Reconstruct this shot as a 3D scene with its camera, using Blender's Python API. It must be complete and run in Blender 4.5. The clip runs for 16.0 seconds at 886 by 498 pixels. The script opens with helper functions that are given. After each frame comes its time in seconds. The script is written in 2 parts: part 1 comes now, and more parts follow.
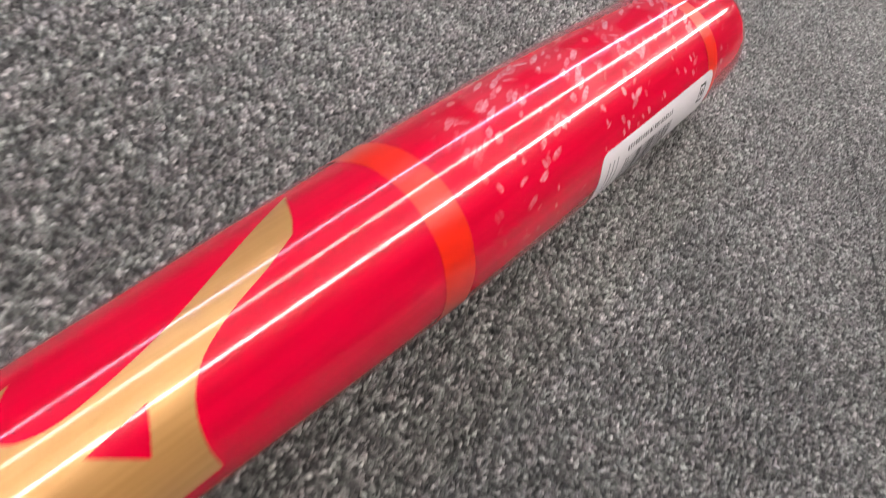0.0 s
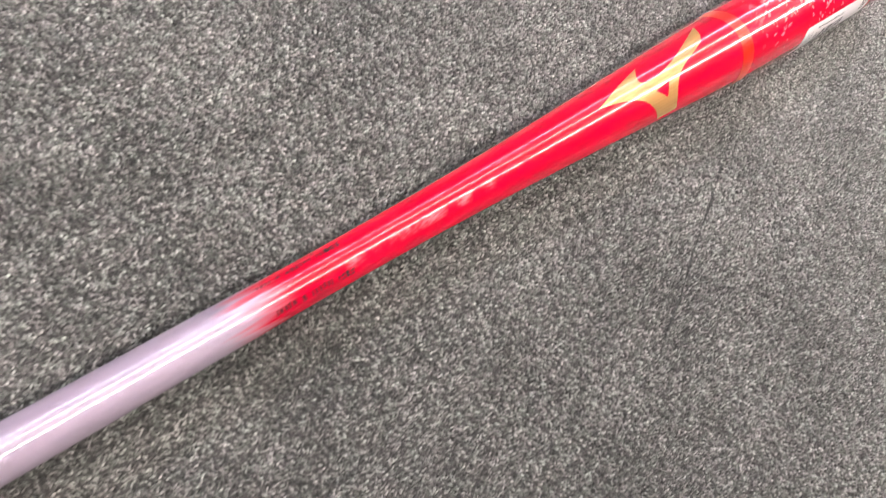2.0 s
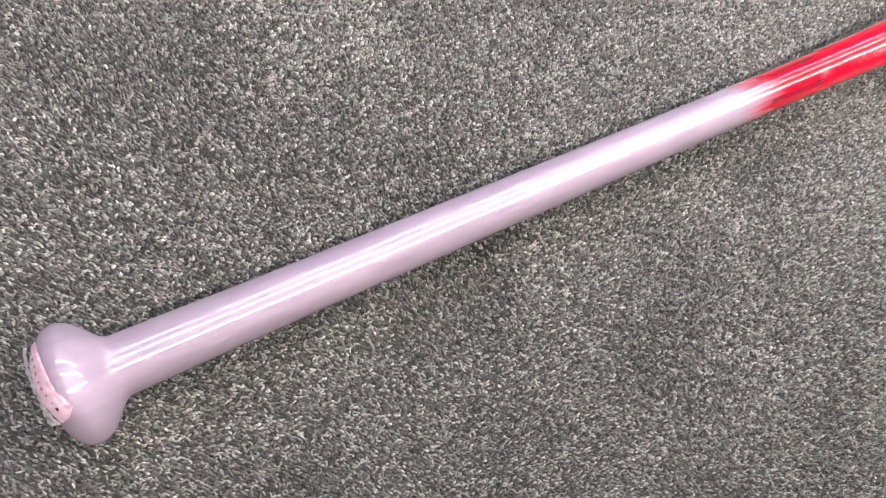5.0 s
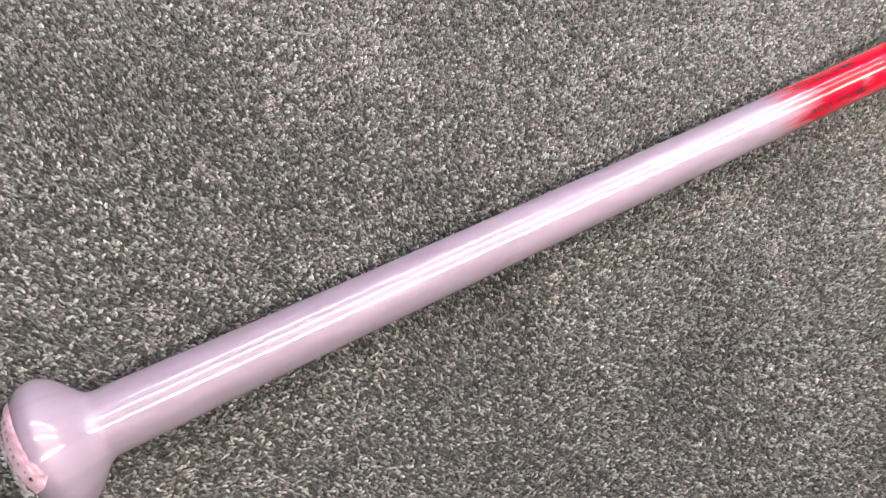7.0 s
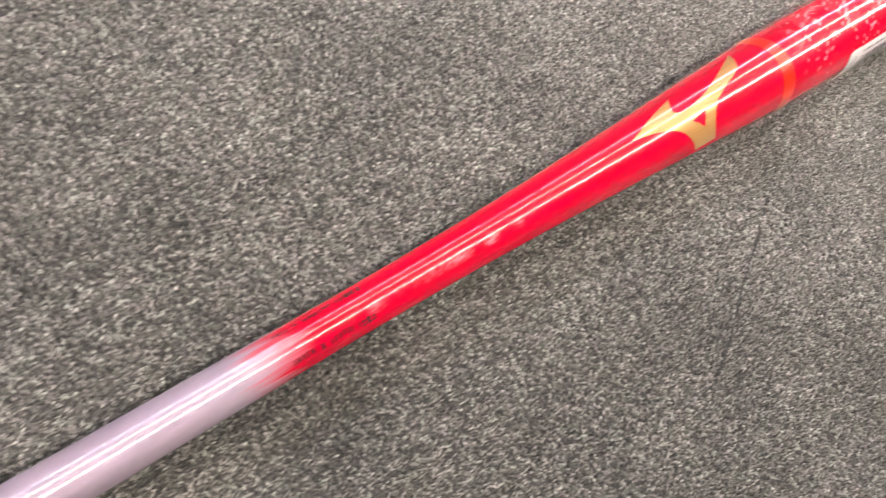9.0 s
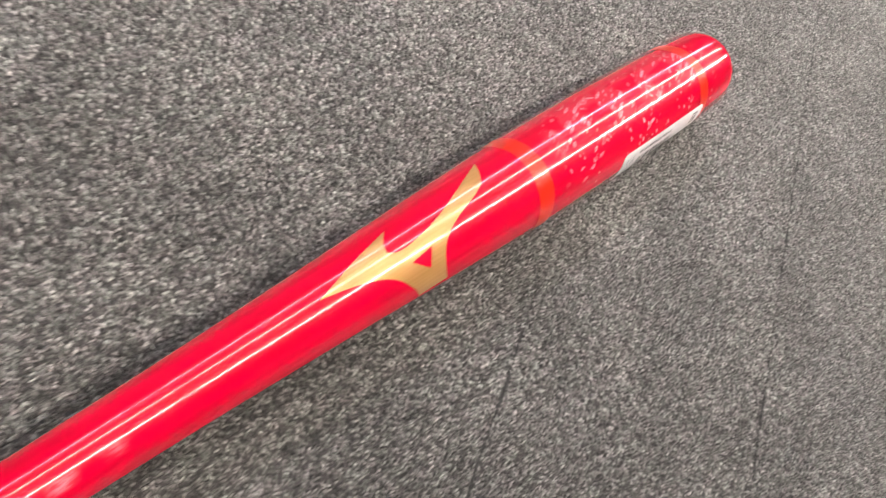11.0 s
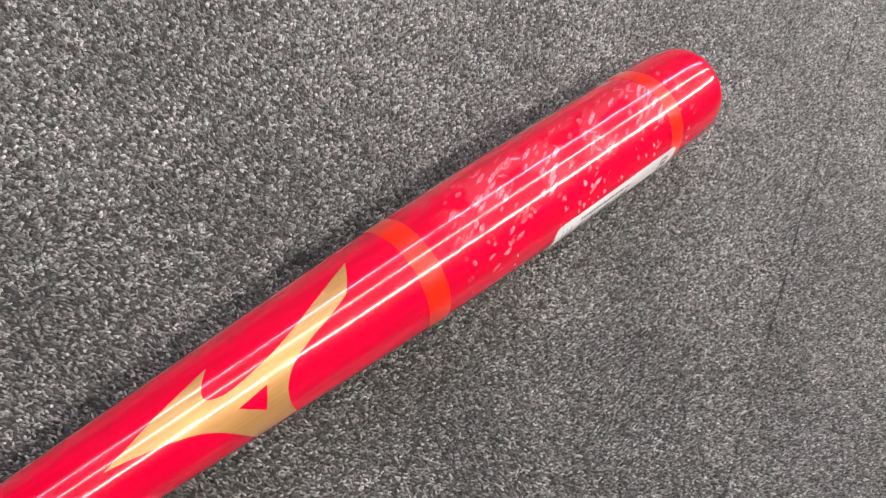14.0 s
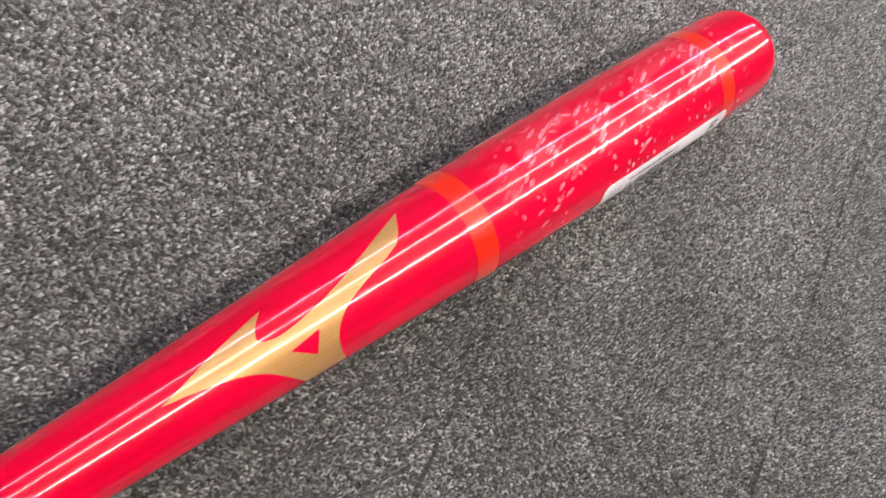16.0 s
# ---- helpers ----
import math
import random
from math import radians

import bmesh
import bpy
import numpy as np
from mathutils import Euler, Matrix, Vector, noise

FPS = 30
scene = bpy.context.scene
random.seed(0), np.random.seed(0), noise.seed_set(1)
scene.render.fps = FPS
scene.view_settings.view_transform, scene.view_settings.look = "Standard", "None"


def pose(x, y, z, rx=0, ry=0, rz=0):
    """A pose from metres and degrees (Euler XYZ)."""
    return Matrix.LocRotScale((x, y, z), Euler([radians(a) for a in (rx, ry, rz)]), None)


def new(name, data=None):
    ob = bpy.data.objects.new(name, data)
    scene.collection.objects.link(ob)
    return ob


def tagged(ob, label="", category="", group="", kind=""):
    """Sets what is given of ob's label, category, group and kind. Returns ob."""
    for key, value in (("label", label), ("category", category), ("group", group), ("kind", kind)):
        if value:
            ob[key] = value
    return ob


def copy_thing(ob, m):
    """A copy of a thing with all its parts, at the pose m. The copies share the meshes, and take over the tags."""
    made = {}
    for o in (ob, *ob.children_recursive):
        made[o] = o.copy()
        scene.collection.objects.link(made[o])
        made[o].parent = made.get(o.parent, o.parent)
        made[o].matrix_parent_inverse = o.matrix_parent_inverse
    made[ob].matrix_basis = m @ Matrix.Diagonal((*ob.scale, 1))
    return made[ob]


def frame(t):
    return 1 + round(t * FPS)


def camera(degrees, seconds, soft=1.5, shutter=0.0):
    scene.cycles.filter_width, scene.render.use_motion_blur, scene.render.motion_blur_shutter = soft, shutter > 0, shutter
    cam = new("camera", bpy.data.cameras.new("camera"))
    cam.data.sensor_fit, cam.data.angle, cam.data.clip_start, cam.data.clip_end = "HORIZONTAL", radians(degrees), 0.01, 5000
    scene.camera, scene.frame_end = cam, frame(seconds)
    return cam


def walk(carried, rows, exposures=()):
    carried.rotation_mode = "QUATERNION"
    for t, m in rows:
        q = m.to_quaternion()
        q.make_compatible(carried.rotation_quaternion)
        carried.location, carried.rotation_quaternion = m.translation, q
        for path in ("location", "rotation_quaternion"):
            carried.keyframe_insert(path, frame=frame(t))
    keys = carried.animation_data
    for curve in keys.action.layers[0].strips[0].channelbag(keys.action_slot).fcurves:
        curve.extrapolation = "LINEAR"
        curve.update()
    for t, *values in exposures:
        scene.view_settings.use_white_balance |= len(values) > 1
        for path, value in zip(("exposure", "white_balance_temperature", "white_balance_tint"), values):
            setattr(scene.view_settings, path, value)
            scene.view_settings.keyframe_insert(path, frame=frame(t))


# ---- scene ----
# A fungo baseball bat lying on a loop-pile carpet, filmed from a phone a hand's width above it.
from mathutils.geometry import tessellate_polygon

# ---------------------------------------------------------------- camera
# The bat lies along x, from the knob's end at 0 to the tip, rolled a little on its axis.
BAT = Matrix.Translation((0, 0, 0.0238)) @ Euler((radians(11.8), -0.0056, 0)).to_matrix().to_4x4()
PATH = [
    (0, 0.5640, -0.0345, 0.1640, 35.40, -24.40, -48.70),
    (0.5, 0.4985, -0.0440, 0.1885, 30.30, -22.10, -45.10),
    (1, 0.3461, -0.0445, 0.2508, 23.50, -17.93, -40.54),
    (1.5, 0.3041, -0.0274, 0.3086, 19.12, -20.87, -37.01),
    (2, 0.2667, -0.0430, 0.3157, 19.77, -21.20, -36.07),
    (2.5, 0.2228, -0.0558, 0.3134, 19.82, -21.01, -34.88),
    (3, 0.1647, -0.0525, 0.3082, 18.97, -20.53, -33.38),
    (3.5, 0.1247, -0.0527, 0.2980, 17.98, -19.70, -31.46),
    (4, 0.1007, -0.0474, 0.2940, 16.67, -18.57, -29.53),
    (4.5, 0.0728, -0.0440, 0.2914, 16.06, -16.90, -27.93),
    (5, 0.0444, -0.0425, 0.2901, 15.52, -15.61, -26.90),
    (7.3, 0.0652, -0.0299, 0.2708, 16.86, -13.66, -28.13),
    (7.5, 0.0861, -0.0289, 0.2759, 17.34, -14.09, -28.96),
    (8, 0.1522, -0.0372, 0.2903, 19.72, -14.94, -31.24),
    (8.5, 0.2200, -0.0416, 0.2987, 21.92, -16.06, -33.45),
    (9, 0.2783, -0.0481, 0.3019, 24.02, -17.40, -36.23),
    (9.5, 0.3070, -0.0576, 0.3050, 25.65, -18.00, -38.39),
    (12, 0.5124, 0.0077, 0.2668, 19.48, -34.55, -39.45),
    (12.5, 0.5410, 0.0071, 0.3013, 14.68, -28.11, -37.39),
    (13, 0.5534, 0.0079, 0.3212, 12.48, -24.18, -35.64),
    (13.5, 0.5418, 0.0005, 0.3079, 14.72, -25.56, -36.09),
    (14, 0.5481, 0.0094, 0.2909, 15.46, -25.32, -36.50),
    (14.5, 0.5503, -0.0042, 0.2866, 16.69, -24.80, -36.81),
    (15, 0.5499, 0.0079, 0.2809, 15.73, -24.90, -35.57),
    (15.5, 0.5468, 0.0061, 0.2742, 15.13, -25.16, -35.28),
    (16, 0.5348, 0.0066, 0.2823, 12.91, -24.09, -34.52),
]
cam = camera(66.0, 16.0, soft=1.2, shutter=0.45)
walk(cam, [(r[0], pose(*r[1:])) for r in PATH], exposures=[
    (0.0, -0.34, 6580, 10), (0.5, -0.3, 6580, 10), (1.0, -0.08, 6630, 9), (1.5, 0.25, 6800, 9), (3.0, 0.36, 6750, 10), (5.0, 0.42, 6660, 10),
    (7.5, 0.33, 6950, 10), (8.5, 0.28, 7130, 10), (9.5, 0.2, 7330, 10), (12.0, 0.0, 6730, 10), (13.0, -0.03, 6580, 10), (16.0, -0.12, 6580, 10)])

# ---------------------------------------------------------------- light
CEILING = 2.90
LAMP = 2.55
TUBE_POWER = 29.0
world = bpy.data.worlds.new("room_air")
world.use_nodes = True
world.node_tree.nodes["Background"].inputs[0].default_value = (0.80, 0.86, 1.0, 1)
world.node_tree.nodes["Background"].inputs[1].default_value = 0.05
scene.world = world


# ---------------------------------------------------------------- materials
class Graph:
    """A short way to write node materials."""

    def __init__(self, name):
        self.mat = bpy.data.materials.new(name)
        self.mat.use_nodes = True
        self.tree = self.mat.node_tree
        self.bsdf = self.tree.nodes["Principled BSDF"]

    def node(self, kind, **inputs):
        n = self.tree.nodes.new(kind)
        for key, value in inputs.items():
            self.put(n.inputs[int(key[1:])] if key[0] == "i" and key[1:].isdigit() else n.inputs[key.replace("_", " ")], value)
        return n

    def put(self, socket, value):
        if isinstance(value, bpy.types.NodeSocket):
            self.tree.links.new(value, socket)
        else:
            socket.default_value = value

    def math(self, op, a, b=0.0, clamp=False):
        n = self.tree.nodes.new("ShaderNodeMath")
        n.operation, n.use_clamp = op, clamp
        self.put(n.inputs[0], a), self.put(n.inputs[1], b)
        return n.outputs[0]

    def ramp(self, fac, lo, hi, a=0.0, b=1.0):
        n = self.tree.nodes.new("ShaderNodeMapRange")
        n.interpolation_type = "SMOOTHSTEP"
        self.put(n.inputs[0], fac)
        for i, v in enumerate((lo, hi, a, b)):
            n.inputs[i + 1].default_value = v
        return n.outputs[0]

    def noise(self, vector, scale, detail=3.0, rough=0.55):
        n = self.node("ShaderNodeTexNoise", Scale=scale, Detail=detail, Roughness=rough)
        self.put(n.inputs["Vector"], vector)
        return n.outputs[0]

    def mapped(self, vector, scale=(1, 1, 1), turn=0.0, shift=(0, 0, 0)):
        n = self.tree.nodes.new("ShaderNodeMapping")
        self.put(n.inputs["Vector"], vector)
        n.inputs["Scale"].default_value = scale
        n.inputs["Rotation"].default_value = (0, 0, radians(turn))
        n.inputs["Location"].default_value = shift
        return n.outputs[0]

    def mix(self, fac, a, b):
        n = self.tree.nodes.new("ShaderNodeMix")
        n.data_type = "RGBA"
        self.put(n.inputs[0], fac), self.put(n.inputs[6], a), self.put(n.inputs[7], b)
        return n.outputs[2]

    def bump(self, height, strength, distance):
        n = self.node("ShaderNodeBump", Strength=strength, Distance=distance)
        self.put(n.inputs["Height"], height)
        self.tree.links.new(n.outputs[0], self.bsdf.inputs["Normal"])

    def set(self, **values):
        for key, value in values.items():
            self.put(self.bsdf.inputs[key.replace("_", " ")], value)
        return self

    def uv(self):
        return self.tree.nodes.new("ShaderNodeUVMap").outputs[0]

    def coord(self):
        return self.tree.nodes.new("ShaderNodeTexCoord").outputs["Object"]


def rgb(r, g, b):
    return (r, g, b, 1.0)


def lacquer_paint():
    """Bright red lacquer, worn where balls were hit, sprayed over to pearl silver at the handle."""
    g = Graph("red_lacquer_and_silver_spray")
    uv = g.uv()
    sep = g.node("ShaderNodeSeparateXYZ")
    g.put(sep.inputs[0], uv)
    s, v = sep.outputs[0], sep.outputs[1]
    grain = g.noise(g.mapped(uv, (18, 260, 1)), 1.0, 2.0)
    red = g.mix(g.ramp(grain, 0.3, 0.7), rgb(0.72, 0.0002, 0.029), rgb(0.82, 0.0003, 0.038))
    # hitting marks: clusters of slanting pale strokes and specks between the two rings
    def slant(angle, scale, shift=(0, 0, 0)):
        return g.mapped(g.mapped(uv, (1, 1, 1), angle), scale, 0.0, shift)

    def dabs(angle, size, keep, shift, fat=0.44):
        """Scattered oblong scuffs of the given length and width, some left out."""
        warp = g.node("ShaderNodeTexNoise", Scale=420.0, Detail=2.0)
        g.put(warp.inputs["Vector"], uv)
        off = g.node("ShaderNodeVectorMath")
        off.operation = "MULTIPLY_ADD"
        g.put(off.inputs[0], warp.outputs[1])
        off.inputs[1].default_value, off.inputs[2].default_value = (0.4, 0.4, 0), shift
        spot = g.node("ShaderNodeVectorMath")
        spot.operation = "ADD"
        g.put(spot.inputs[0], slant(angle, (1 / size[0], 1 / size[1], 1))), g.put(spot.inputs[1], off.outputs[0])
        cell = g.node("ShaderNodeTexVoronoi", Scale=1.0)
        g.put(cell.inputs["Vector"], spot.outputs[0])
        pick = g.node("ShaderNodeSeparateColor")
        g.put(pick.inputs[0], cell.outputs["Color"])
        body = g.ramp(cell.outputs["Distance"], fat, fat - 0.16)
        return g.math("MULTIPLY", body, g.math("MULTIPLY", g.ramp(pick.outputs[0], keep, keep + 0.02), g.ramp(pick.outputs[1], 0.0, 1.0, 0.35, 1.0)))

    clusters = g.ramp(g.noise(slant(-20, (34, 66, 1), (1.7, 0.4, 0)), 1.0, 1.0), 0.44, 0.54)
    upper = g.math("MULTIPLY", g.ramp(v, -0.003, 0.003), g.ramp(v, 0.032, 0.022))
    lower = g.math("MULTIPLY", g.ramp(v, 0.001, -0.003), g.ramp(v, -0.027, -0.017))
    zone = g.math("MULTIPLY", g.ramp(s, 0.684, 0.700), g.ramp(s, 0.860, 0.832))
    slashes = g.math("MULTIPLY", dabs(-25, (0.0105, 0.0023), 0.05, (3, 8, 0), 0.52), clusters)
    strays = g.math("MAXIMUM", dabs(-32, (0.0060, 0.0030), 0.86, (6, 1, 0)), g.math("MULTIPLY", dabs(35, (0.0070, 0.0026), 0.72, (2, 5, 0)), clusters))
    blobs = g.math("MAXIMUM", dabs(70, (0.0046, 0.0032), 0.72, (1, 4, 0), 0.40), g.math("MULTIPLY", dabs(-20, (0.0075, 0.0026), 0.40, (7, 7, 0), 0.46), g.ramp(g.noise(g.mapped(uv, (48, 48, 1), 0.0, (5, 3, 0)), 1.0, 1.0), 0.52, 0.62)))
    marks = g.math("MAXIMUM", g.math("MULTIPLY", g.math("MAXIMUM", slashes, strays), upper), g.math("MULTIPLY", blobs, lower))
    marks = g.math("MULTIPLY", g.math("MULTIPLY", marks, zone), g.ramp(g.noise(g.mapped(uv, (700, 700, 1)), 1.0, 2.0), 0.30, 0.60, 0.30, 0.72))
    haze = g.math("MULTIPLY", g.math("MULTIPLY", clusters, upper), g.math("MULTIPLY", zone, 0.07))
    marks = g.math("MAXIMUM", marks, haze)
    # broken pale streaks along the taper, just off its upper line
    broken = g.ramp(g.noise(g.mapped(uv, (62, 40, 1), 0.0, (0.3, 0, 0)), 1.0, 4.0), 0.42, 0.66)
    streak = g.math("MULTIPLY", g.math("MULTIPLY", broken, g.ramp(g.noise(slant(-8, (260, 900, 1)), 1.0, 3.0), 0.36, 0.60, 0.25, 1.0)),
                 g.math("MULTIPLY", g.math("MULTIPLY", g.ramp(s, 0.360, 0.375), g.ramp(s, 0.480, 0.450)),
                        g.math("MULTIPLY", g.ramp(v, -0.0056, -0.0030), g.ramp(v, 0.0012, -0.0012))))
    pale = g.math("MAXIMUM", marks, g.math("MULTIPLY", streak, 0.52))
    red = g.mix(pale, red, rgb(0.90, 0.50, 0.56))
    # dark stamped area beside the grip
    stamp = g.math("MULTIPLY", g.ramp(s, 0.320, 0.338), g.ramp(s, 0.380, 0.362))
    red = g.mix(g.math("MULTIPLY", stamp, 0.24), red, rgb(0.33, 0.002, 0.03))
    # silver spray with a soft uneven edge
    edge = g.math("ADD", s, g.math("MULTIPLY", g.math("SUBTRACT", g.noise(g.mapped(uv, (22, 380, 1)), 1.0, 3.0), 0.5), 0.040))
    tongue = g.math("MULTIPLY", g.ramp(v, -0.0050, -0.0005), g.ramp(v, 0.0085, 0.0030))
    silver_mask = g.ramp(g.math("SUBTRACT", edge, g.math("MULTIPLY", tongue, 0.006)), 0.3420, 0.3120)
    sil = g.mix(g.ramp(g.noise(g.mapped(uv, (14, 120, 1)), 1.0, 3.0), 0.35, 0.65), rgb(0.53, 0.435, 0.545), rgb(0.58, 0.47, 0.585))
    flecks = g.ramp(g.noise(uv, 900.0, 0.0), 0.74, 0.80)
    sil = g.mix(g.math("MULTIPLY", flecks, 0.2), sil, rgb(0.40, 0.34, 0.38))
    g.set(Base_Color=g.mix(silver_mask, red, sil), Specular_IOR_Level=0.08, Metallic=g.math("MULTIPLY", silver_mask, 0.62),
          Roughness=g.ramp(silver_mask, 0.0, 0.45, 0.24, 0.74),
          Coat_Weight=g.ramp(silver_mask, 0.0, 1.0, 1.0, 0.9), Coat_IOR=g.ramp(silver_mask, 0.0, 1.0, 1.5, 1.85), Coat_Roughness=g.ramp(silver_mask, 0.0, 1.0, 0.07, 0.05))
    g.bump(g.noise(g.mapped(uv, (60, 90, 1)), 1.0, 2.0), 0.04, 0.0006)
    return g.mat


def coated(name, a, b, metallic=0.0, rough=0.35, coat=1.0, scale=(60, 300, 1), coat_rough=0.04):
    g = Graph(name)
    n = g.noise(g.mapped(g.uv(), scale), 1.0, 3.0)
    g.set(Base_Color=g.mix(g.ramp(n, 0.3, 0.7), rgb(*a), rgb(*b)), Metallic=metallic, Roughness=rough, Coat_Weight=coat, Coat_Roughness=coat_rough)
    return g.mat


def plain(name, a, b, rough=0.6, scale=40.0, metallic=0.0, bump=0.0):
    g = Graph(name)
    n = g.noise(g.coord(), scale, 4.0)
    g.set(Base_Color=g.mix(g.ramp(n, 0.35, 0.65), rgb(*a), rgb(*b)), Roughness=rough, Metallic=metallic)
    if bump:
        g.bump(n, bump, 0.002)
    return g.mat


def yarn():
    """Mottled grey yarn: every loop its own grey, with slow drifts over the floor."""
    g = Graph("grey_carpet_yarn")
    geo = g.tree.nodes.new("ShaderNodeNewGeometry")
    one = geo.outputs["Random Per Island"]
    pos = geo.outputs["Position"]
    n = g.tree.nodes.new("ShaderNodeValToRGB")
    g.put(n.inputs[0], one)
    cr = n.color_ramp
    cr.elements[0].position, cr.elements[0].color = 0.0, rgb(0.030, 0.0297, 0.0294)
    cr.elements[1].position, cr.elements[1].color = 1.0, rgb(0.52, 0.512, 0.505)
    for p, c in ((0.25, 0.09), (0.55, 0.175), (0.85, 0.30)):
        e = cr.elements.new(p)
        e.color = rgb(c, c * 0.985, c * 0.97)
    slow = g.ramp(g.noise(pos, 14.0, 3.0), 0.3, 0.7, 0.82, 1.12)
    tint = g.mix(g.ramp(g.noise(pos, 160.0, 2.0), 0.35, 0.65), rgb(1.04, 0.975, 0.98), rgb(0.96, 1.0, 0.95))
    m = g.tree.nodes.new("ShaderNodeMix")
    m.data_type, m.blend_type = "RGBA", "MULTIPLY"
    m.inputs[0].default_value = 1.0
    g.put(m.inputs[6], n.outputs[0]), g.put(m.inputs[7], tint)
    m2 = g.tree.nodes.new("ShaderNodeVectorMath")
    m2.operation = "SCALE"
    g.put(m2.inputs[0], m.outputs[2]), g.put(m2.inputs[3], slow)
    fibre = g.noise(pos, 1000.0, 2.0)
    strand = g.ramp(fibre, 0.33, 0.68, 0.50, 1.45)
    m3 = g.tree.nodes.new("ShaderNodeVectorMath")
    m3.operation = "SCALE"
    g.put(m3.inputs[0], m2.outputs[0]), g.put(m3.inputs[3], strand)
    g.set(Base_Color=m3.outputs[0], Roughness=0.35, Specular_IOR_Level=0.5, Sheen_Weight=0.1)
    g.bump(fibre, 0.5, 0.0003)
    return g.mat


def carpet_back(name, dark, light):
    g = Graph(name)
    c = g.coord()
    vor = g.node("ShaderNodeTexVoronoi", Scale=430.0)
    g.put(vor.inputs["Vector"], c)
    n = g.noise(c, 14.0, 3.0)
    g.set(Base_Color=g.mix(g.math("MULTIPLY", vor.outputs[0], g.ramp(n, 0.2, 0.8, 0.8, 1.3)), rgb(dark, dark, dark * 0.97), rgb(light, light * 0.98, light * 0.955)), Roughness=0.9)
    g.bump(vor.outputs[0], 0.8, 0.002)
    return g.mat


def glow(name, colour, strength):
    g = Graph(name)
    g.set(Base_Color=rgb(0.8, 0.8, 0.8), Emission_Color=rgb(*colour), Emission_Strength=strength)
    return g.mat


PAINT = lacquer_paint()
ORANGE = coated("orange_ring_paint", (0.92, 0.012, 0.0), (0.96, 0.020, 0.0003))
GOLD = coated("gold_foil", (0.61, 0.315, 0.098), (0.67, 0.355, 0.124), metallic=0.3, rough=0.38, scale=(25, 700, 1))
PAPER = coated("white_paper_label", (0.92, 0.86, 0.89), (0.95, 0.90, 0.92), rough=0.55, coat=0.25, coat_rough=0.2)
PINK_PAPER = coated("pink_paper_tag", (0.66, 0.44, 0.55), (0.76, 0.56, 0.66), rough=0.6, coat=0.3, coat_rough=0.15)
INK = coated("black_ink", (0.012, 0.010, 0.012), (0.03, 0.025, 0.03), rough=0.6, coat=0.15)
GREY_INK = coated("grey_ink", (0.20, 0.19, 0.22), (0.30, 0.28, 0.31), rough=0.6, coat=0.1)
DARK_PRINT = coated("dark_red_print", (0.05, 0.003, 0.008), (0.26, 0.004, 0.016), rough=0.4, coat=1.0, scale=(900, 900, 1))
RED_INK = coated("red_ink", (0.74, 0.28, 0.38), (0.78, 0.36, 0.44), rough=0.6, coat=0.2)
YARN = yarn()
BACK = carpet_back("carpet_back", 0.010, 0.09)
FAR_PILE = carpet_back("far_carpet_pile", 0.025, 0.19)
JOINT = plain("dark_joint", (0.025, 0.025, 0.025), (0.06, 0.06, 0.06), 0.9, 300.0)
WALL = plain("dark_grey_wall_paint", (0.10, 0.10, 0.105), (0.125, 0.125, 0.13), 0.8, 3.0, bump=0.05)
CEIL = plain("ceiling_board", (0.28, 0.28, 0.28), (0.32, 0.32, 0.32), 0.9, 30.0, bump=0.1)
STEEL = plain("white_lamp_steel", (0.74, 0.74, 0.74), (0.78, 0.78, 0.78), 0.4, 20.0)
SOUTH_TUBE = glow("warm_white_lamp", (1.0, 0.94, 0.90), TUBE_POWER * 1.5)
MIDDLE_TUBE = glow("dimmed_warm_white_lamp", (1.0, 0.94, 0.90), TUBE_POWER * 0.75)
NORTH_TUBE = glow("cool_white_lamp", (0.68, 0.73, 1.0), TUBE_POWER * 0.8)
FILM = Graph("clear_plastic_film").set(Base_Color=rgb(0.9, 0.88, 0.9), Roughness=0.08, Transmission_Weight=0.45, IOR=1.3).mat


# ---------------------------------------------------------------- mesh helpers
def part(name, bm, material, parent=None, label=""):
    me = bpy.data.meshes.new(name)
    bm.to_mesh(me)
    bm.free()
    me.materials.append(material)
    ob = new(name, me)
    ob.parent = parent
    if label:
        tagged(ob, label)
    return ob


def box(bm, x0, x1, y0, y1, z0, z1, bevel=0.0):
    m = Matrix.Translation(((x0 + x1) / 2, (y0 + y1) / 2, (z0 + z1) / 2)) @ Matrix.Diagonal((x1 - x0, y1 - y0, z1 - z0, 1))
    made = bmesh.ops.create_cube(bm, size=1.0, matrix=m)["verts"]
    if bevel:
        edges = {e for v in made for e in v.link_edges}
        bmesh.ops.bevel(bm, geom=list(edges), offset=bevel, segments=2, affect="EDGES", profile=0.6)


# ---------------------------------------------------------------- room
def carpet_floor():
    bm = bmesh.new()
    box(bm, -4.0, 9.5, -4.2, 4.0, -0.05, 0.0)
    return tagged(part("floor", bm, BACK), "grey mottled loop-pile carpet floor under the bat", "floor", kind="structure")


# two joints between carpet tiles: a point, the direction, the gap's half width and where it opens and closes
SEAMS = [(Vector((0.965, -0.1125)), Vector((1.0, 0.448)).normalized(), 0.0012, -0.30, 0.6),
         (Vector((0.6043, -0.0884)), Vector((1.0, 0.507)).normalized(), 0.0010, -0.10, 0.085)]


def gap(t, wide, start, stop):
    """The joint opens and closes along its way."""
    open_by = np.clip(0.45 + 0.7 * np.sin(t * 41 + 1.3) * np.sin(t * 13 + 0.4) + 0.35 * np.sin(t * 170), 0.22, 1.0)
    return wide * open_by * np.clip((stop - t) / 0.03, 0.02, 1.0) * np.clip((t - start) / 0.03, 0.02, 1.0)


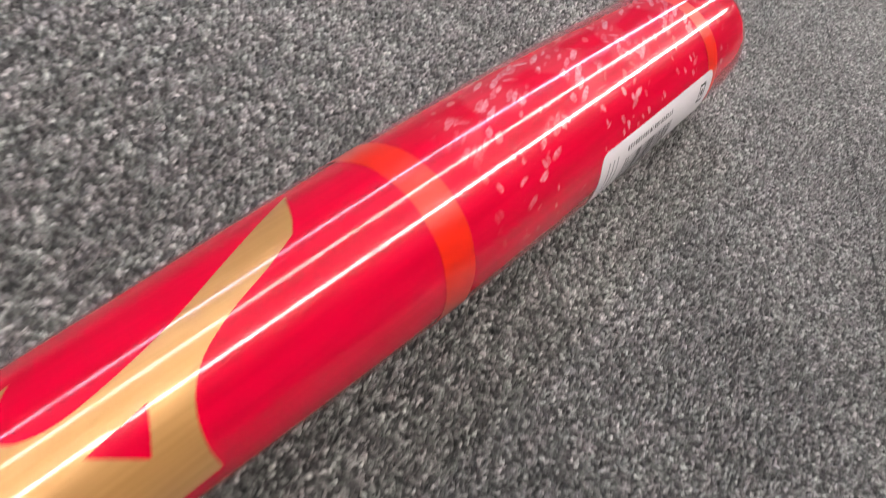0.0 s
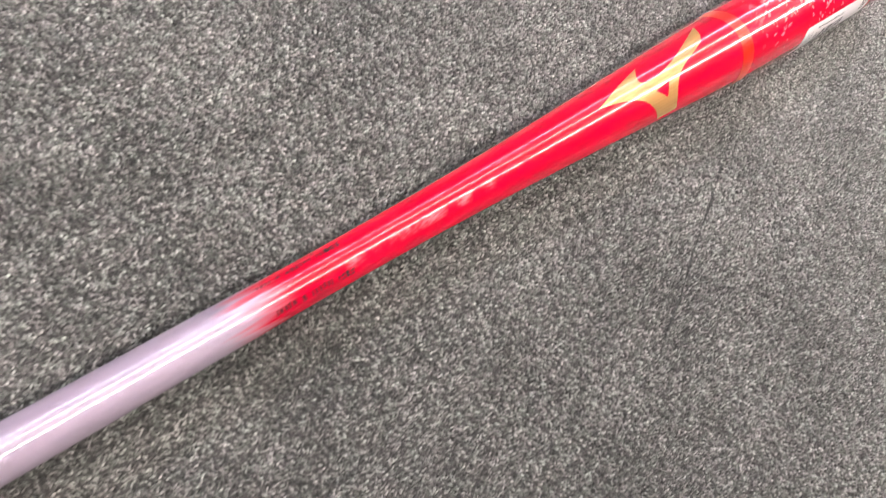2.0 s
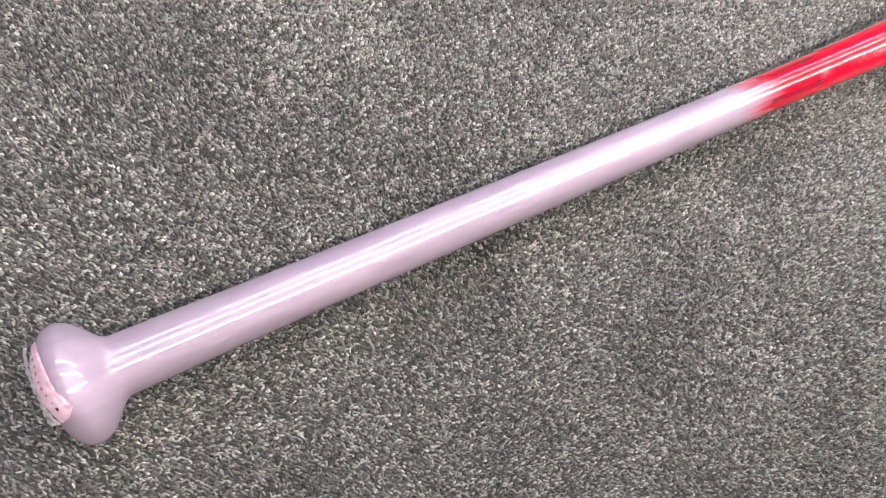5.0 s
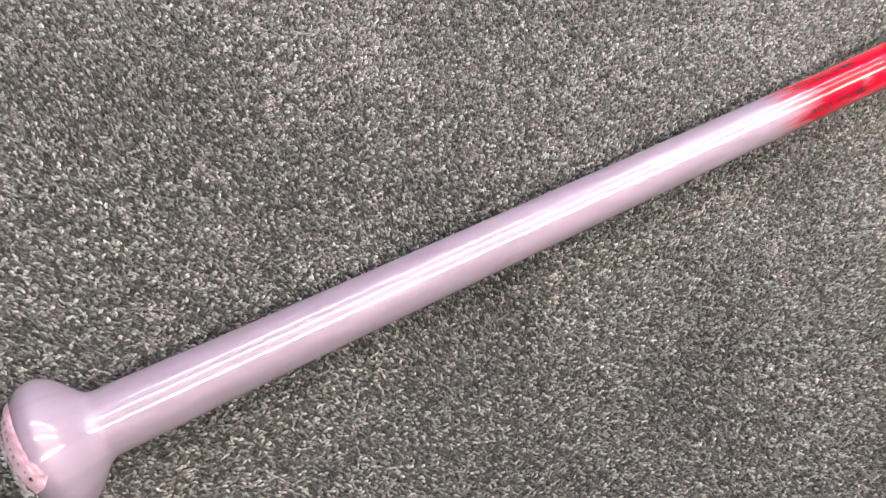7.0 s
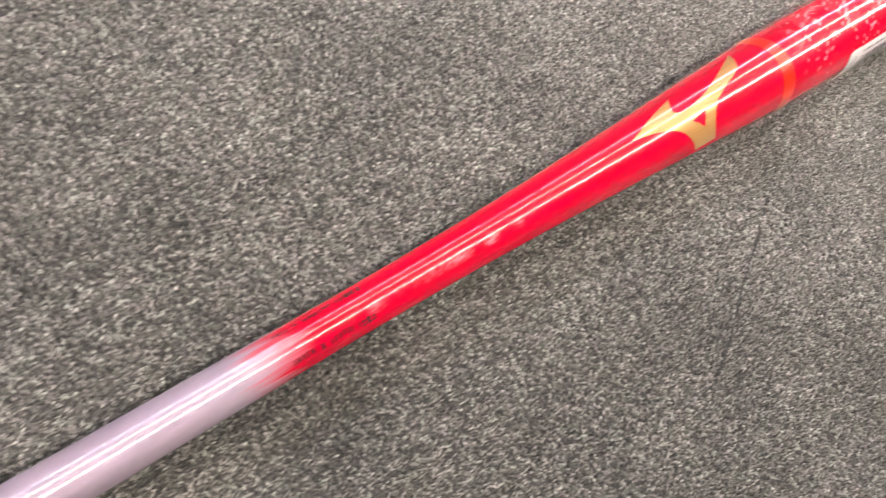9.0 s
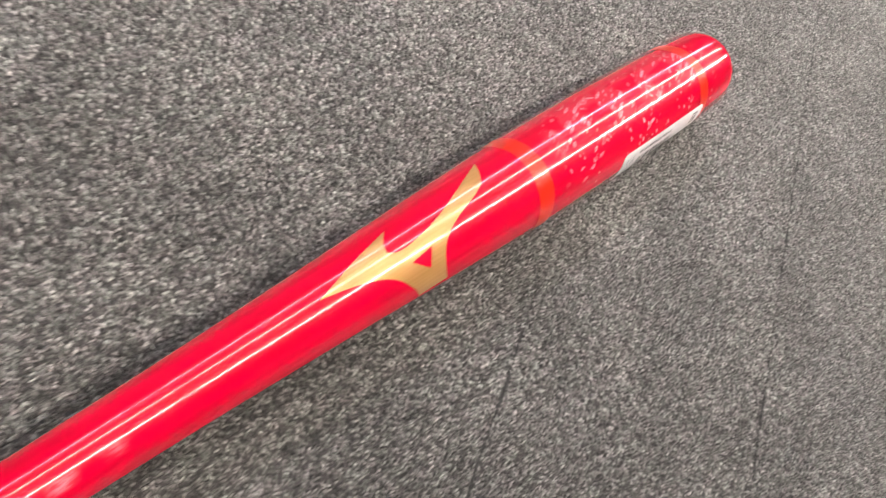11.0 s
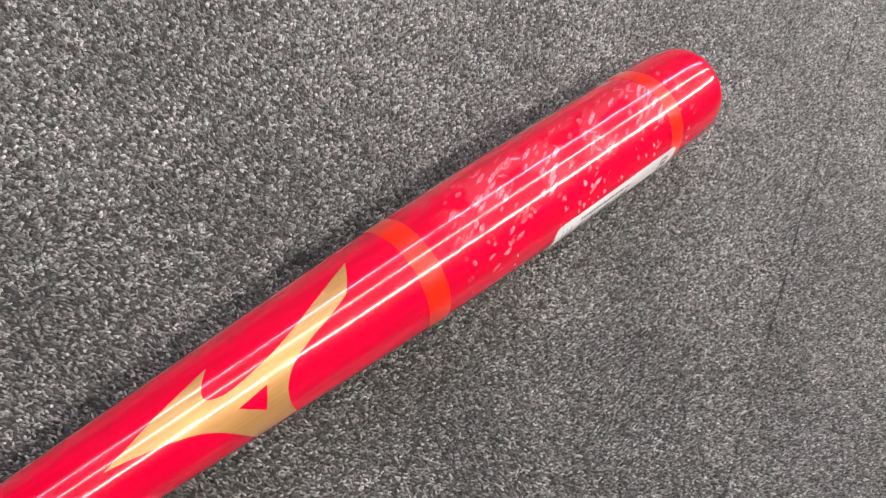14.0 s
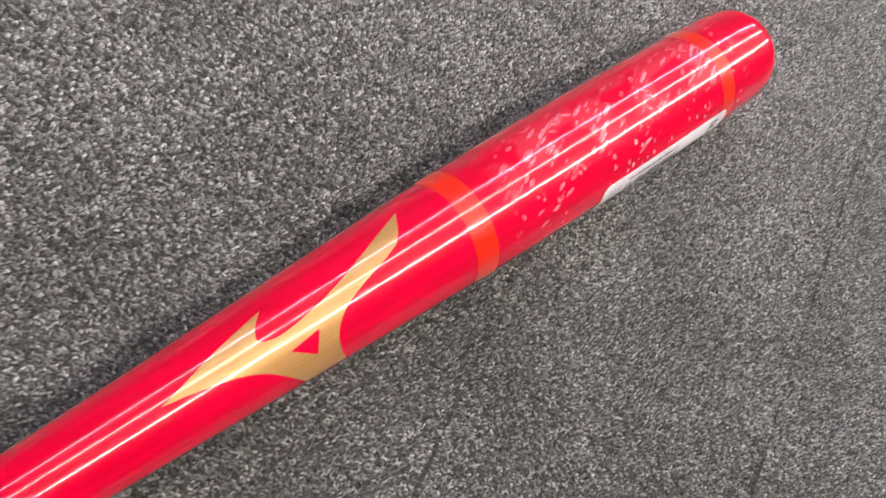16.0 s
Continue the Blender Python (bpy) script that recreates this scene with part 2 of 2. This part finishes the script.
# the stretch of carpet round the bat that is built loop by loop
NEAR_EDGE = [(-0.12, -0.06), (0.0, -0.10), (0.30, -0.25), (0.60, -0.32), (1.0, -0.43), (1.76, -0.10)]
FAR_EDGE = [(-0.12, 0.19), (0.10, 0.24), (0.45, 0.25), (0.65, 0.21), (1.1, 0.08), (1.76, -0.05)]


def far_carpet():
    """The carpet's surface beyond the loops, level with the middle of the pile."""
    bm = bmesh.new()
    loops = [[Vector((x, y, 0.0008)) for x, y in ((-4.0, -4.2), (9.5, -4.2), (9.5, 4.0), (-4.0, 4.0))],
             [Vector((x, y, 0.0008)) for x, y in NEAR_EDGE + FAR_EDGE[::-1]]]
    verts = [bm.verts.new(p) for loop in loops for p in loop]
    for t in tessellate_polygon(loops):
        bm.faces.new([verts[i] for i in t])
    bmesh.ops.recalc_face_normals(bm, faces=bm.faces)
    if sum(f.normal.z for f in bm.faces) < 0:
        bmesh.ops.reverse_faces(bm, faces=bm.faces)
    return tagged(part("carpet_surface", bm, FAR_PILE), "mottled grey loop-pile carpet spread to the walls", "carpet", kind="structure")


def pile(name, seed):
    """The loops of the carpet: small leaning tufts, light tipped and dark between."""
    rng = np.random.default_rng(seed)
    dx, dy = 0.00178, 0.00106
    xs, ys = np.meshgrid(np.arange(-0.12, 1.76, dx), np.arange(-0.44, 0.25, dy), indexing="ij")
    xs[:, ::2] += dx / 2
    x, y = xs.ravel(), ys.ravel()
    low = np.interp(x, *zip(*NEAR_EDGE))
    high = np.interp(x, *zip(*FAR_EDGE))
    keep = (y > low) & (y < high)
    x, y = x[keep], y[keep]
    n = len(x)
    x = x + rng.normal(0, 0.00030, n)
    y = y + rng.normal(0, 0.00020, n)
    keep = np.ones(n, dtype=bool)
    for point, d, wide, start, stop in SEAMS:
        along = (x - point.x) * d.x + (y - point.y) * d.y
        off = (x - point.x) * -d.y + (y - point.y) * d.x
        keep &= np.abs(off + 0.0004 * np.sin(along * 90)) > gap(along, wide, start, stop)
    x, y = x[keep], y[keep]
    n = len(x)
    yaw = rng.choice((-0.40, -1.05), n) + rng.normal(0, 0.42, n) + 0.5 * np.sin(x * 31) * np.cos(y * 27)
    long = rng.uniform(0.00092, 0.00140, n)
    wide = rng.uniform(0.00036, 0.00053, n)
    tall = rng.uniform(0.0011, 0.0020, n)
    lean = rng.normal(0, 0.0003, n)
    ring_l, ring_w = np.array((1.0, 0.42, -0.42, -1.0, -0.42, 0.42)), np.array((0.0, 0.95, 0.95, 0.0, -0.95, -0.95))
    px = np.concatenate([ring_l[None] * long[:, None], np.stack([long * 0.55, -long * 0.55], 1)], 1)
    py = np.concatenate([ring_w[None] * wide[:, None], np.stack([lean, lean * 0.4], 1)], 1)
    pz = np.concatenate([np.zeros((n, 6)), np.stack([tall, tall * rng.uniform(0.7, 1.0, n)], 1)], 1)
    c, s = np.cos(yaw)[:, None], np.sin(yaw)[:, None]
    # the nap is brushed one way
    co = np.stack([x[:, None] + c * px - s * py - 0.02 * pz, y[:, None] + s * px + c * py + 0.27 * pz, pz], 2).reshape(-1, 3)
    tri = np.array([(0, 1, 6), (1, 2, 6), (2, 7, 6), (2, 3, 7), (3, 4, 7), (4, 5, 7), (5, 6, 7), (5, 0, 6)])
    faces = (tri[None] + 8 * np.arange(n)[:, None, None]).reshape(-1)
    me = bpy.data.meshes.new(name)
    me.vertices.add(len(co))
    me.vertices.foreach_set("co", co.astype(np.float32).ravel())
    me.loops.add(len(faces))
    me.loops.foreach_set("vertex_index", faces.astype(np.int32))
    me.polygons.add(len(faces) // 3)
    me.polygons.foreach_set("loop_start", np.arange(0, len(faces), 3, dtype=np.int32))
    me.polygons.foreach_set("use_smooth", np.ones(len(faces) // 3, dtype=bool))
    me.update(calc_edges=True)
    me.materials.append(YARN)
    return me


def carpet_seam(point, d, wide, start, stop):
    """The dark butt joint between two carpet tiles."""
    bm = bmesh.new()
    n = Vector((-d.y, d.x))
    rows = []
    for k in range(241):
        t = start + (min(stop, 0.4) - start) * k / 240
        half = 0.9 * float(gap(t, wide, start, stop))
        c = point + d * t - n * 0.0004 * math.sin(t * 90)
        rows.append((bm.verts.new((*(c - n * half), 0.0006)), bm.verts.new((*(c + n * half), 0.0006))))
    for a, b in zip(rows, rows[1:]):
        bm.faces.new((a[0], b[0], b[1], a[1]))
    bmesh.ops.recalc_face_normals(bm, faces=bm.faces)
    return tagged(part("carpet_joint", bm, JOINT), "dark narrow joint between two carpet tiles", "trim", kind="structure")


def room_shell():
    bm = bmesh.new()
    box(bm, -4.0, 9.5, -4.2, 4.0, CEILING, CEILING + 0.1)
    tagged(part("ceiling", bm, CEIL), "plain grey board ceiling over lamp rows", "ceiling", kind="structure")
    for name, b in (("wall_north", (-4.1, 9.6, 4.0, 4.1)), ("wall_south", (-4.1, 9.6, -4.3, -4.2)),
                    ("wall_east", (9.5, 9.6, -4.2, 4.0)), ("wall_west", (-4.1, -4.0, -4.2, 4.0))):
        bm = bmesh.new()
        box(bm, *b, 0.0, CEILING)
        tagged(part(name, bm, WALL), "plain dark grey painted wall", "wall", kind="structure")


def ceiling_light(tube):
    """A pendant batten lamp: white steel spine, a glowing diffuser, end caps and two rods to the ceiling."""
    root = tagged(new("ceiling_light"), "white pendant batten lamp with a lit diffuser under the ceiling", "lamp", "rows of ceiling lights")
    bm = bmesh.new()
    box(bm, -0.61, 0.61, -0.018, 0.018, -0.03, 0.0, 0.004)
    part("spine", bm, STEEL, root)
    bm = bmesh.new()
    box(bm, -0.605, 0.605, -0.070, 0.070, -0.085, -0.032, 0.014)
    part("diffuser", bm, tube, root, "lit milky diffuser")
    for x in (-0.612, 0.612):
        bm = bmesh.new()
        box(bm, x - 0.007, x + 0.007, -0.073, 0.073, -0.088, -0.030, 0.003)
        part("end_cap", bm, STEEL, root)
    for x in (-0.40, 0.40):
        bm = bmesh.new()
        bmesh.ops.create_cone(bm, cap_ends=True, segments=10, radius1=0.005, radius2=0.005, depth=CEILING - LAMP, matrix=Matrix.Translation((x, 0, (CEILING - LAMP) / 2)))
        part("rod", bm, STEEL, root)
    return root


floor = carpet_floor()
far_carpet()
carpet = tagged(new("carpet_pile", pile("carpet_pile", 3)), "mottled grey loop pile of the carpet", "carpet", kind="stuff")
for seam in SEAMS:
    carpet_seam(*seam)
room_shell()
for y, tube in ((-0.74, SOUTH_TUBE), (0.62, MIDDLE_TUBE), (2.05, NORTH_TUBE)):
    lamp = ceiling_light(tube)
    lamp.matrix_basis = pose(0.2, y, LAMP)
    for i in range(1, 7):
        copy_thing(lamp, pose(0.2 + 1.25 * i, y, LAMP))

# ---------------------------------------------------------------- the bat
TURN = [(0.036, 0.0112), (0.06, 0.0108), (0.12, 0.0105), (0.25, 0.0103), (0.33, 0.0104), (0.38, 0.0108), (0.42, 0.0116),
        (0.46, 0.0130), (0.50, 0.0148), (0.54, 0.0170), (0.58, 0.0194), (0.62, 0.0218), (0.66, 0.0241), (0.70, 0.0259),
        (0.74, 0.0270), (0.78, 0.0275), (0.84, 0.0276), (0.864, 0.0274), (0.876, 0.0269), (0.8825, 0.0259), (0.8862, 0.0237),
        (0.8880, 0.0196), (0.8891, 0.0124), (0.8896, 0.0)]
KNOB = [(0.0028, 0.0), (0.0031, 0.008), (0.0042, 0.0142), (0.0070, 0.0192), (0.0108, 0.0219), (0.0145, 0.0224), (0.0190, 0.0210),
        (0.0230, 0.0180), (0.0262, 0.0148), (0.0290, 0.0124), (0.0318, 0.0114), (0.0360, 0.0112)]
# the knob is short and sits at the very end
KNOB = [(0.82 * s - 0.010, r) for s, r in KNOB]
# the stiff tag bends a little less than the knob under it
TAG = [(0.0, 0.0), (0.0004, 0.008), (0.0018, 0.0143), (0.0052, 0.0193), (0.0100, 0.0219), (0.0145, 0.0225), (0.0190, 0.0210)]
TAG = [(0.82 * s - 0.010, r) for s, r in TAG]


def smooth_profile(knots):
    """A monotone cubic through the turned profile's stations."""
    xs, ys = np.array(knots).T
    h, d = np.diff(xs), np.diff(ys) / np.diff(xs)
    m = np.zeros(len(xs))
    m[0], m[-1] = d[0], d[-1]
    for i in range(1, len(xs) - 1):
        if d[i - 1] * d[i] > 0:
            m[i] = 2 * d[i - 1] * d[i] / (d[i - 1] + d[i])

    def radius(s):
        i = int(np.clip(np.searchsorted(xs, s) - 1, 0, len(h) - 1))
        u = (s - xs[i]) / h[i]
        return float((2 * u**3 - 3 * u**2 + 1) * ys[i] + (u**3 - 2 * u**2 + u) * h[i] * m[i] + (3 * u**2 - 2 * u**3) * ys[i + 1] + (u**3 - u**2) * h[i] * m[i + 1])

    return radius


bat_radius = smooth_profile(KNOB[:-1] + TURN)
tag_radius = smooth_profile(TAG)


def turned(stations, radius, segments=96):
    """A solid of revolution about x, with a UV map in metres."""
    bm = bmesh.new()
    uv = bm.loops.layers.uv.new("UVMap")
    rings = []
    for s in stations:
        r = max(radius(s), 0.0002)
        rings.append([bm.verts.new((s, r * math.sin(2 * math.pi * k / segments - math.pi), r * math.cos(2 * math.pi * k / segments - math.pi))) for k in range(segments)])
    for i in range(len(rings) - 1):
        for k in range(segments):
            j = (k + 1) % segments
            f = bm.faces.new((rings[i][k], rings[i][j], rings[i + 1][j], rings[i + 1][k]))
            f.smooth = True
            for loop, (si, kk) in zip(f.loops, ((i, k), (i, k + 1), (i + 1, k + 1), (i + 1, k))):
                loop[uv].uv = (stations[si], (2 * math.pi * kk / segments - math.pi) * radius(stations[si]))
    for ring, s in ((rings[0], stations[0]), (rings[-1], stations[-1])):
        if radius(s) < 0.001:
            bm.faces.new(ring)
    bmesh.ops.recalc_face_normals(bm, faces=bm.faces)
    return bm


def wrapped(outline, radius, lift, holes=(), step_s=0.004, step_a=4.0, wrinkle=0.0):
    """A thin skin on the turned wood: an outline in (metres along, degrees round) laid on the surface."""
    bm = bmesh.new()
    loops = [[Vector((s * 1000, a, 0)) for s, a in outline]] + [[Vector((s * 1000, a, 0)) for s, a in h] for h in holes]
    flat = [p for l in loops for p in l]
    verts = [bm.verts.new(p) for p in flat]
    for t in tessellate_polygon(loops):
        try:
            bm.faces.new([verts[i] for i in t])
        except ValueError:
            pass
    lo = [min(p[i] for p in flat) for i in (0, 1)]
    hi = [max(p[i] for p in flat) for i in (0, 1)]
    for axis, step in ((0, step_s * 1000), (1, step_a)):
        c = math.ceil(lo[axis] / step) * step
        while c < hi[axis]:
            co, no = [0, 0, 0], [0, 0, 0]
            co[axis], no[axis] = c, 1
            bmesh.ops.bisect_plane(bm, geom=bm.verts[:] + bm.edges[:] + bm.faces[:], plane_co=co, plane_no=no, dist=1e-5)
            c += step
    uv = bm.loops.layers.uv.new("UVMap")
    for f in bm.faces:
        f.smooth = True
        for l in f.loops:
            s, a = l.vert.co.x / 1000, radians(l.vert.co.y)
            l[uv].uv = (s, a * radius(s))
    for v in bm.verts:
        s, a = v.co.x / 1000, radians(v.co.y)
        r = radius(s) + lift
        if wrinkle:
            r += wrinkle * (0.5 + noise.noise(Vector((s * 330, a * 9, 3.1))) + 0.5 * noise.noise(Vector((s * 800, a * 24, 7.7))))
        v.co = (s, r * math.sin(a), r * math.cos(a))
    bmesh.ops.recalc_face_normals(bm, faces=bm.faces)
    if sum(f.normal.dot(Vector((0, f.calc_center_median().y, f.calc_center_median().z))) for f in bm.faces) < 0:
        bmesh.ops.reverse_faces(bm, faces=bm.faces)
    return bm


def on_knob(outline):
    return [(0.82 * s - 0.010, a) for s, a in outline]


def rect(s0, s1, a0, a1):
    return [(s0, a0), (s1, a0), (s1, a1), (s0, a1)]


def rounded(s0, s1, a0, a1, rs, ra):
    pts = []
    for cs, ca, start in ((s1 - rs, a1 - ra, 0), (s0 + rs, a1 - ra, 90), (s0 + rs, a0 + ra, 180), (s1 - rs, a0 + ra, 270)):
        for k in range(5):
            t = radians(start + k * 22.5)
            pts.append((cs + rs * math.cos(t), ca + ra * math.sin(t)))
    return pts


def ring_band(s0, s1):
    """A painted ring all round, with slightly uneven edges."""
    bm = bmesh.new()
    uv = bm.loops.layers.uv.new("UVMap")
    n, rows = 120, 5
    grid = []
    for k in range(n):
        a = 2 * math.pi * k / n
        e0 = s0 + 0.00025 * math.sin(3 * a) + 0.0001 * math.sin(11 * a)
        e1 = s1 + 0.00025 * math.sin(2 * a + 1) + 0.0001 * math.sin(13 * a)
        col = []
        for j in range(rows):
            s = e0 + (e1 - e0) * j / (rows - 1)
            r = bat_radius(s) + 0.00010
            col.append((bm.verts.new((s, r * math.sin(a), r * math.cos(a))), s, a * r))
        grid.append(col)
    for k in range(n):
        for j in range(rows - 1):
            q = (grid[k][j], grid[(k + 1) % n][j], grid[(k + 1) % n][j + 1], grid[k][j + 1])
            f = bm.faces.new([v[0] for v in q])
            f.smooth = True
            for l, v in zip(f.loops, q):
                l[uv].uv = (v[1], v[2])
    bmesh.ops.recalc_face_normals(bm, faces=bm.faces)
    return bm


def spline(points, n=6):
    """A smooth open curve through the points."""
    out = []
    p = [points[0], *points, points[-1]]
    for i in range(1, len(p) - 2):
        for k in range(n):
            u = k / n
            out.append(tuple(0.5 * (2 * b + (c - a) * u + (2 * a - 5 * b + 4 * c - d) * u * u + (3 * b - a - 3 * c + d) * u**3)
                             for a, b, c, d in zip(p[i - 1], p[i], p[i + 1], p[i + 2])))
    return out + [points[-1]]


def emblem_outline():
    wing = spline([(0.5420, 15.0), (0.5520, 24.0), (0.5640, 34.5), (0.5839, 47.0)])
    notch = spline([(0.5839, 47.0), (0.5792, 33.0), (0.5776, 21.0), (0.5812, 14.6), (0.5880, 13.8), (0.6010, 19.5), (0.6119, 27.0), (0.6280, 41.0), (0.6473, 58.5)])
    right = spline([(0.6473, 58.5), (0.6425, 40.0), (0.6386, 28.8)])
    leg = spline([(0.6386, 28.8), (0.6295, 20.5), (0.6180, 12.0), (0.6082, 0.0), (0.6030, -17.0), (0.6020, -38.0), (0.6036, -57.0)])
    foot = [(0.6036, -57.0), (0.5872, -61.0)]
    belly = spline([(0.5872, -61.0), (0.5836, -42.0), (0.5775, -20.5), (0.5708, -7.0), (0.5607, 3.5), (0.5510, 10.0), (0.5420, 15.0)])
    pts = []
    for piece in (wing, notch, right, leg, foot, belly):
        pts += piece[:-1]
    return pts


def baseball_bat():
    root = tagged(new("baseball_bat"), "glossy red fungo bat with silver handle lying on grey carpet", "baseball bat")
    stations = sorted({round(s, 5) for s in (*np.arange(0.038, 0.86, 0.006), *np.linspace(0.86, 0.8896, 36))})
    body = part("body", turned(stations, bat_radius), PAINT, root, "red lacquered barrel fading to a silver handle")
    knob = part("knob", turned([float(s) for s in np.linspace(KNOB[0][0], 0.038, 44)], bat_radius), PAINT, root, "rounded silver knob")
    for s0, s1 in ((0.6662, 0.6772), (0.8320, 0.8418)):
        part("ring", ring_band(s0, s1), ORANGE, root, "orange painted ring")
    part("emblem", wrapped(emblem_outline(), bat_radius, 0.00012, [[(0.5852, -6.5), (0.5972, -1.5), (0.5932, -25.0)]], 0.003, 3.0), GOLD, root, "gold foil emblem")
    # paper price label on the barrel
    label = part("price_label", wrapped(rounded(0.7415, 0.8375, -116.0, -38.0, 0.004, 8.0), bat_radius, 0.00018), PAPER, root, "white paper price label")
    rng = random.Random(5)
    s = 0.7600
    while s < 0.7985:
        w = rng.choice((0.0004, 0.0004, 0.0008, 0.0012))
        part("barcode_bar", wrapped(rect(s, s + w, -88.0, -55.0), bat_radius, 0.00026), INK if w > 0.0005 else GREY_INK, label)
        s += w + rng.choice((0.0006, 0.0009, 0.0012))
    s = 0.760
    while s < 0.797:
        part("print_bar", wrapped(rect(s, s + rng.uniform(0.0006, 0.0012), -49.5, -45.5), bat_radius, 0.00026), INK, label)
        s += 0.0019
    for s0, s1, a0, a1 in ((0.8245, 0.8255, -61, -45), (0.8295, 0.8305, -61, -45), (0.8255, 0.8295, -47, -45), (0.8255, 0.8295, -61, -59), (0.8265, 0.8285, -56, -50)):
        part("print_bar", wrapped(rect(s0, s1, a0, a1), bat_radius, 0.00026), INK, label)
    for k in range(3):
        part("print_bar", wrapped(rect(0.7470 + 0.003 * k, 0.7476 + 0.003 * k, -74, -48), bat_radius, 0.00026), GREY_INK, label)
    # two lines of small dark print beside the silver handle
    for angle, half, first in ((49.0, 5.5, 0.3350), (-28.0, 9.0, 0.3370)):
        s = first
        while s < 0.373:
            w = rng.choice((0.0008, 0.0012, 0.0017))
            a = angle + rng.uniform(-1.5, 1.5)
            part("print_bar", wrapped(rect(s, s + w, a - half * rng.uniform(0.4, 1), a + half * rng.uniform(0.4, 1)), bat_radius, 0.00012), DARK_PRINT, root)
            s += w + rng.choice((0.0006, 0.0009, 0.0030))
    for angle in (49.0, -30.0):
        for k in range(3):
            for a in (-7.0, 1.5):
                s = 0.3690 + 0.0026 * k + rng.uniform(0, 0.0005)
                part("print_bar", wrapped(rect(s, s + 0.0016, angle + a, angle + a + rng.uniform(4, 7)), bat_radius, 0.00020), INK, root)
    # pink paper tag under clear film, round the knob
    tag_edge = [(0.0090, 56.0), (0.0096, 30.0), (0.0106, 4.0), (0.0143, -12.0), (0.0108, -21.0), (0.0073, -24.5), (0.0044, -3.0), (0.0038, 20.0), (0.0050, 43.0), (0.0064, 54.0)]
    tag = part("knob_tag", wrapped(on_knob(tag_edge), tag_radius, 0.0005, (), 0.0005, 2.0, 0.0006), PINK_PAPER, root, "pink paper price tag taped on the knob")
    line = [(0.0080, 48.0), (0.0087, 28.0), (0.0095, 3.0), (0.0122, -11.0), (0.0119, -11.6), (0.0092, 2.6), (0.0084, 28.0), (0.0077, 48.0)]
    part("tag_line", wrapped(on_knob(line), tag_radius, 0.00062, (), 0.0005, 2.0, 0.0006), RED_INK, tag)
    for k in range(9):
        a = 44.0 - 7.0 * k
        s0 = 0.0058 + 0.00012 * max(0.0, 8.0 - a) + rng.uniform(-0.0003, 0.0003)
        ink = INK if k == 8 else GREY_INK
        part("print_bar", wrapped(on_knob(rect(s0, s0 + rng.uniform(0.0005, 0.0012), a, a + rng.uniform(1.5, 4.0))), tag_radius, 0.00066, (), 0.0005, 2.0, 0.0006), ink, tag)
    torn = [(0.0020 + rng.uniform(0.0, 0.0011), -24.0 + 3.0 * k) for k in range(29)]
    film_edge = torn + [(0.0048, 60.0), (0.0042, 20.0), (0.0048, -3.0), (0.0070, -24.0)]
    part("clear_film", wrapped(on_knob(film_edge), tag_radius, 0.0010, (), 0.0003, 1.5, 0.0022), FILM, root, "torn clear plastic film")
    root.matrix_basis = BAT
    return root


bat = baseball_bat()
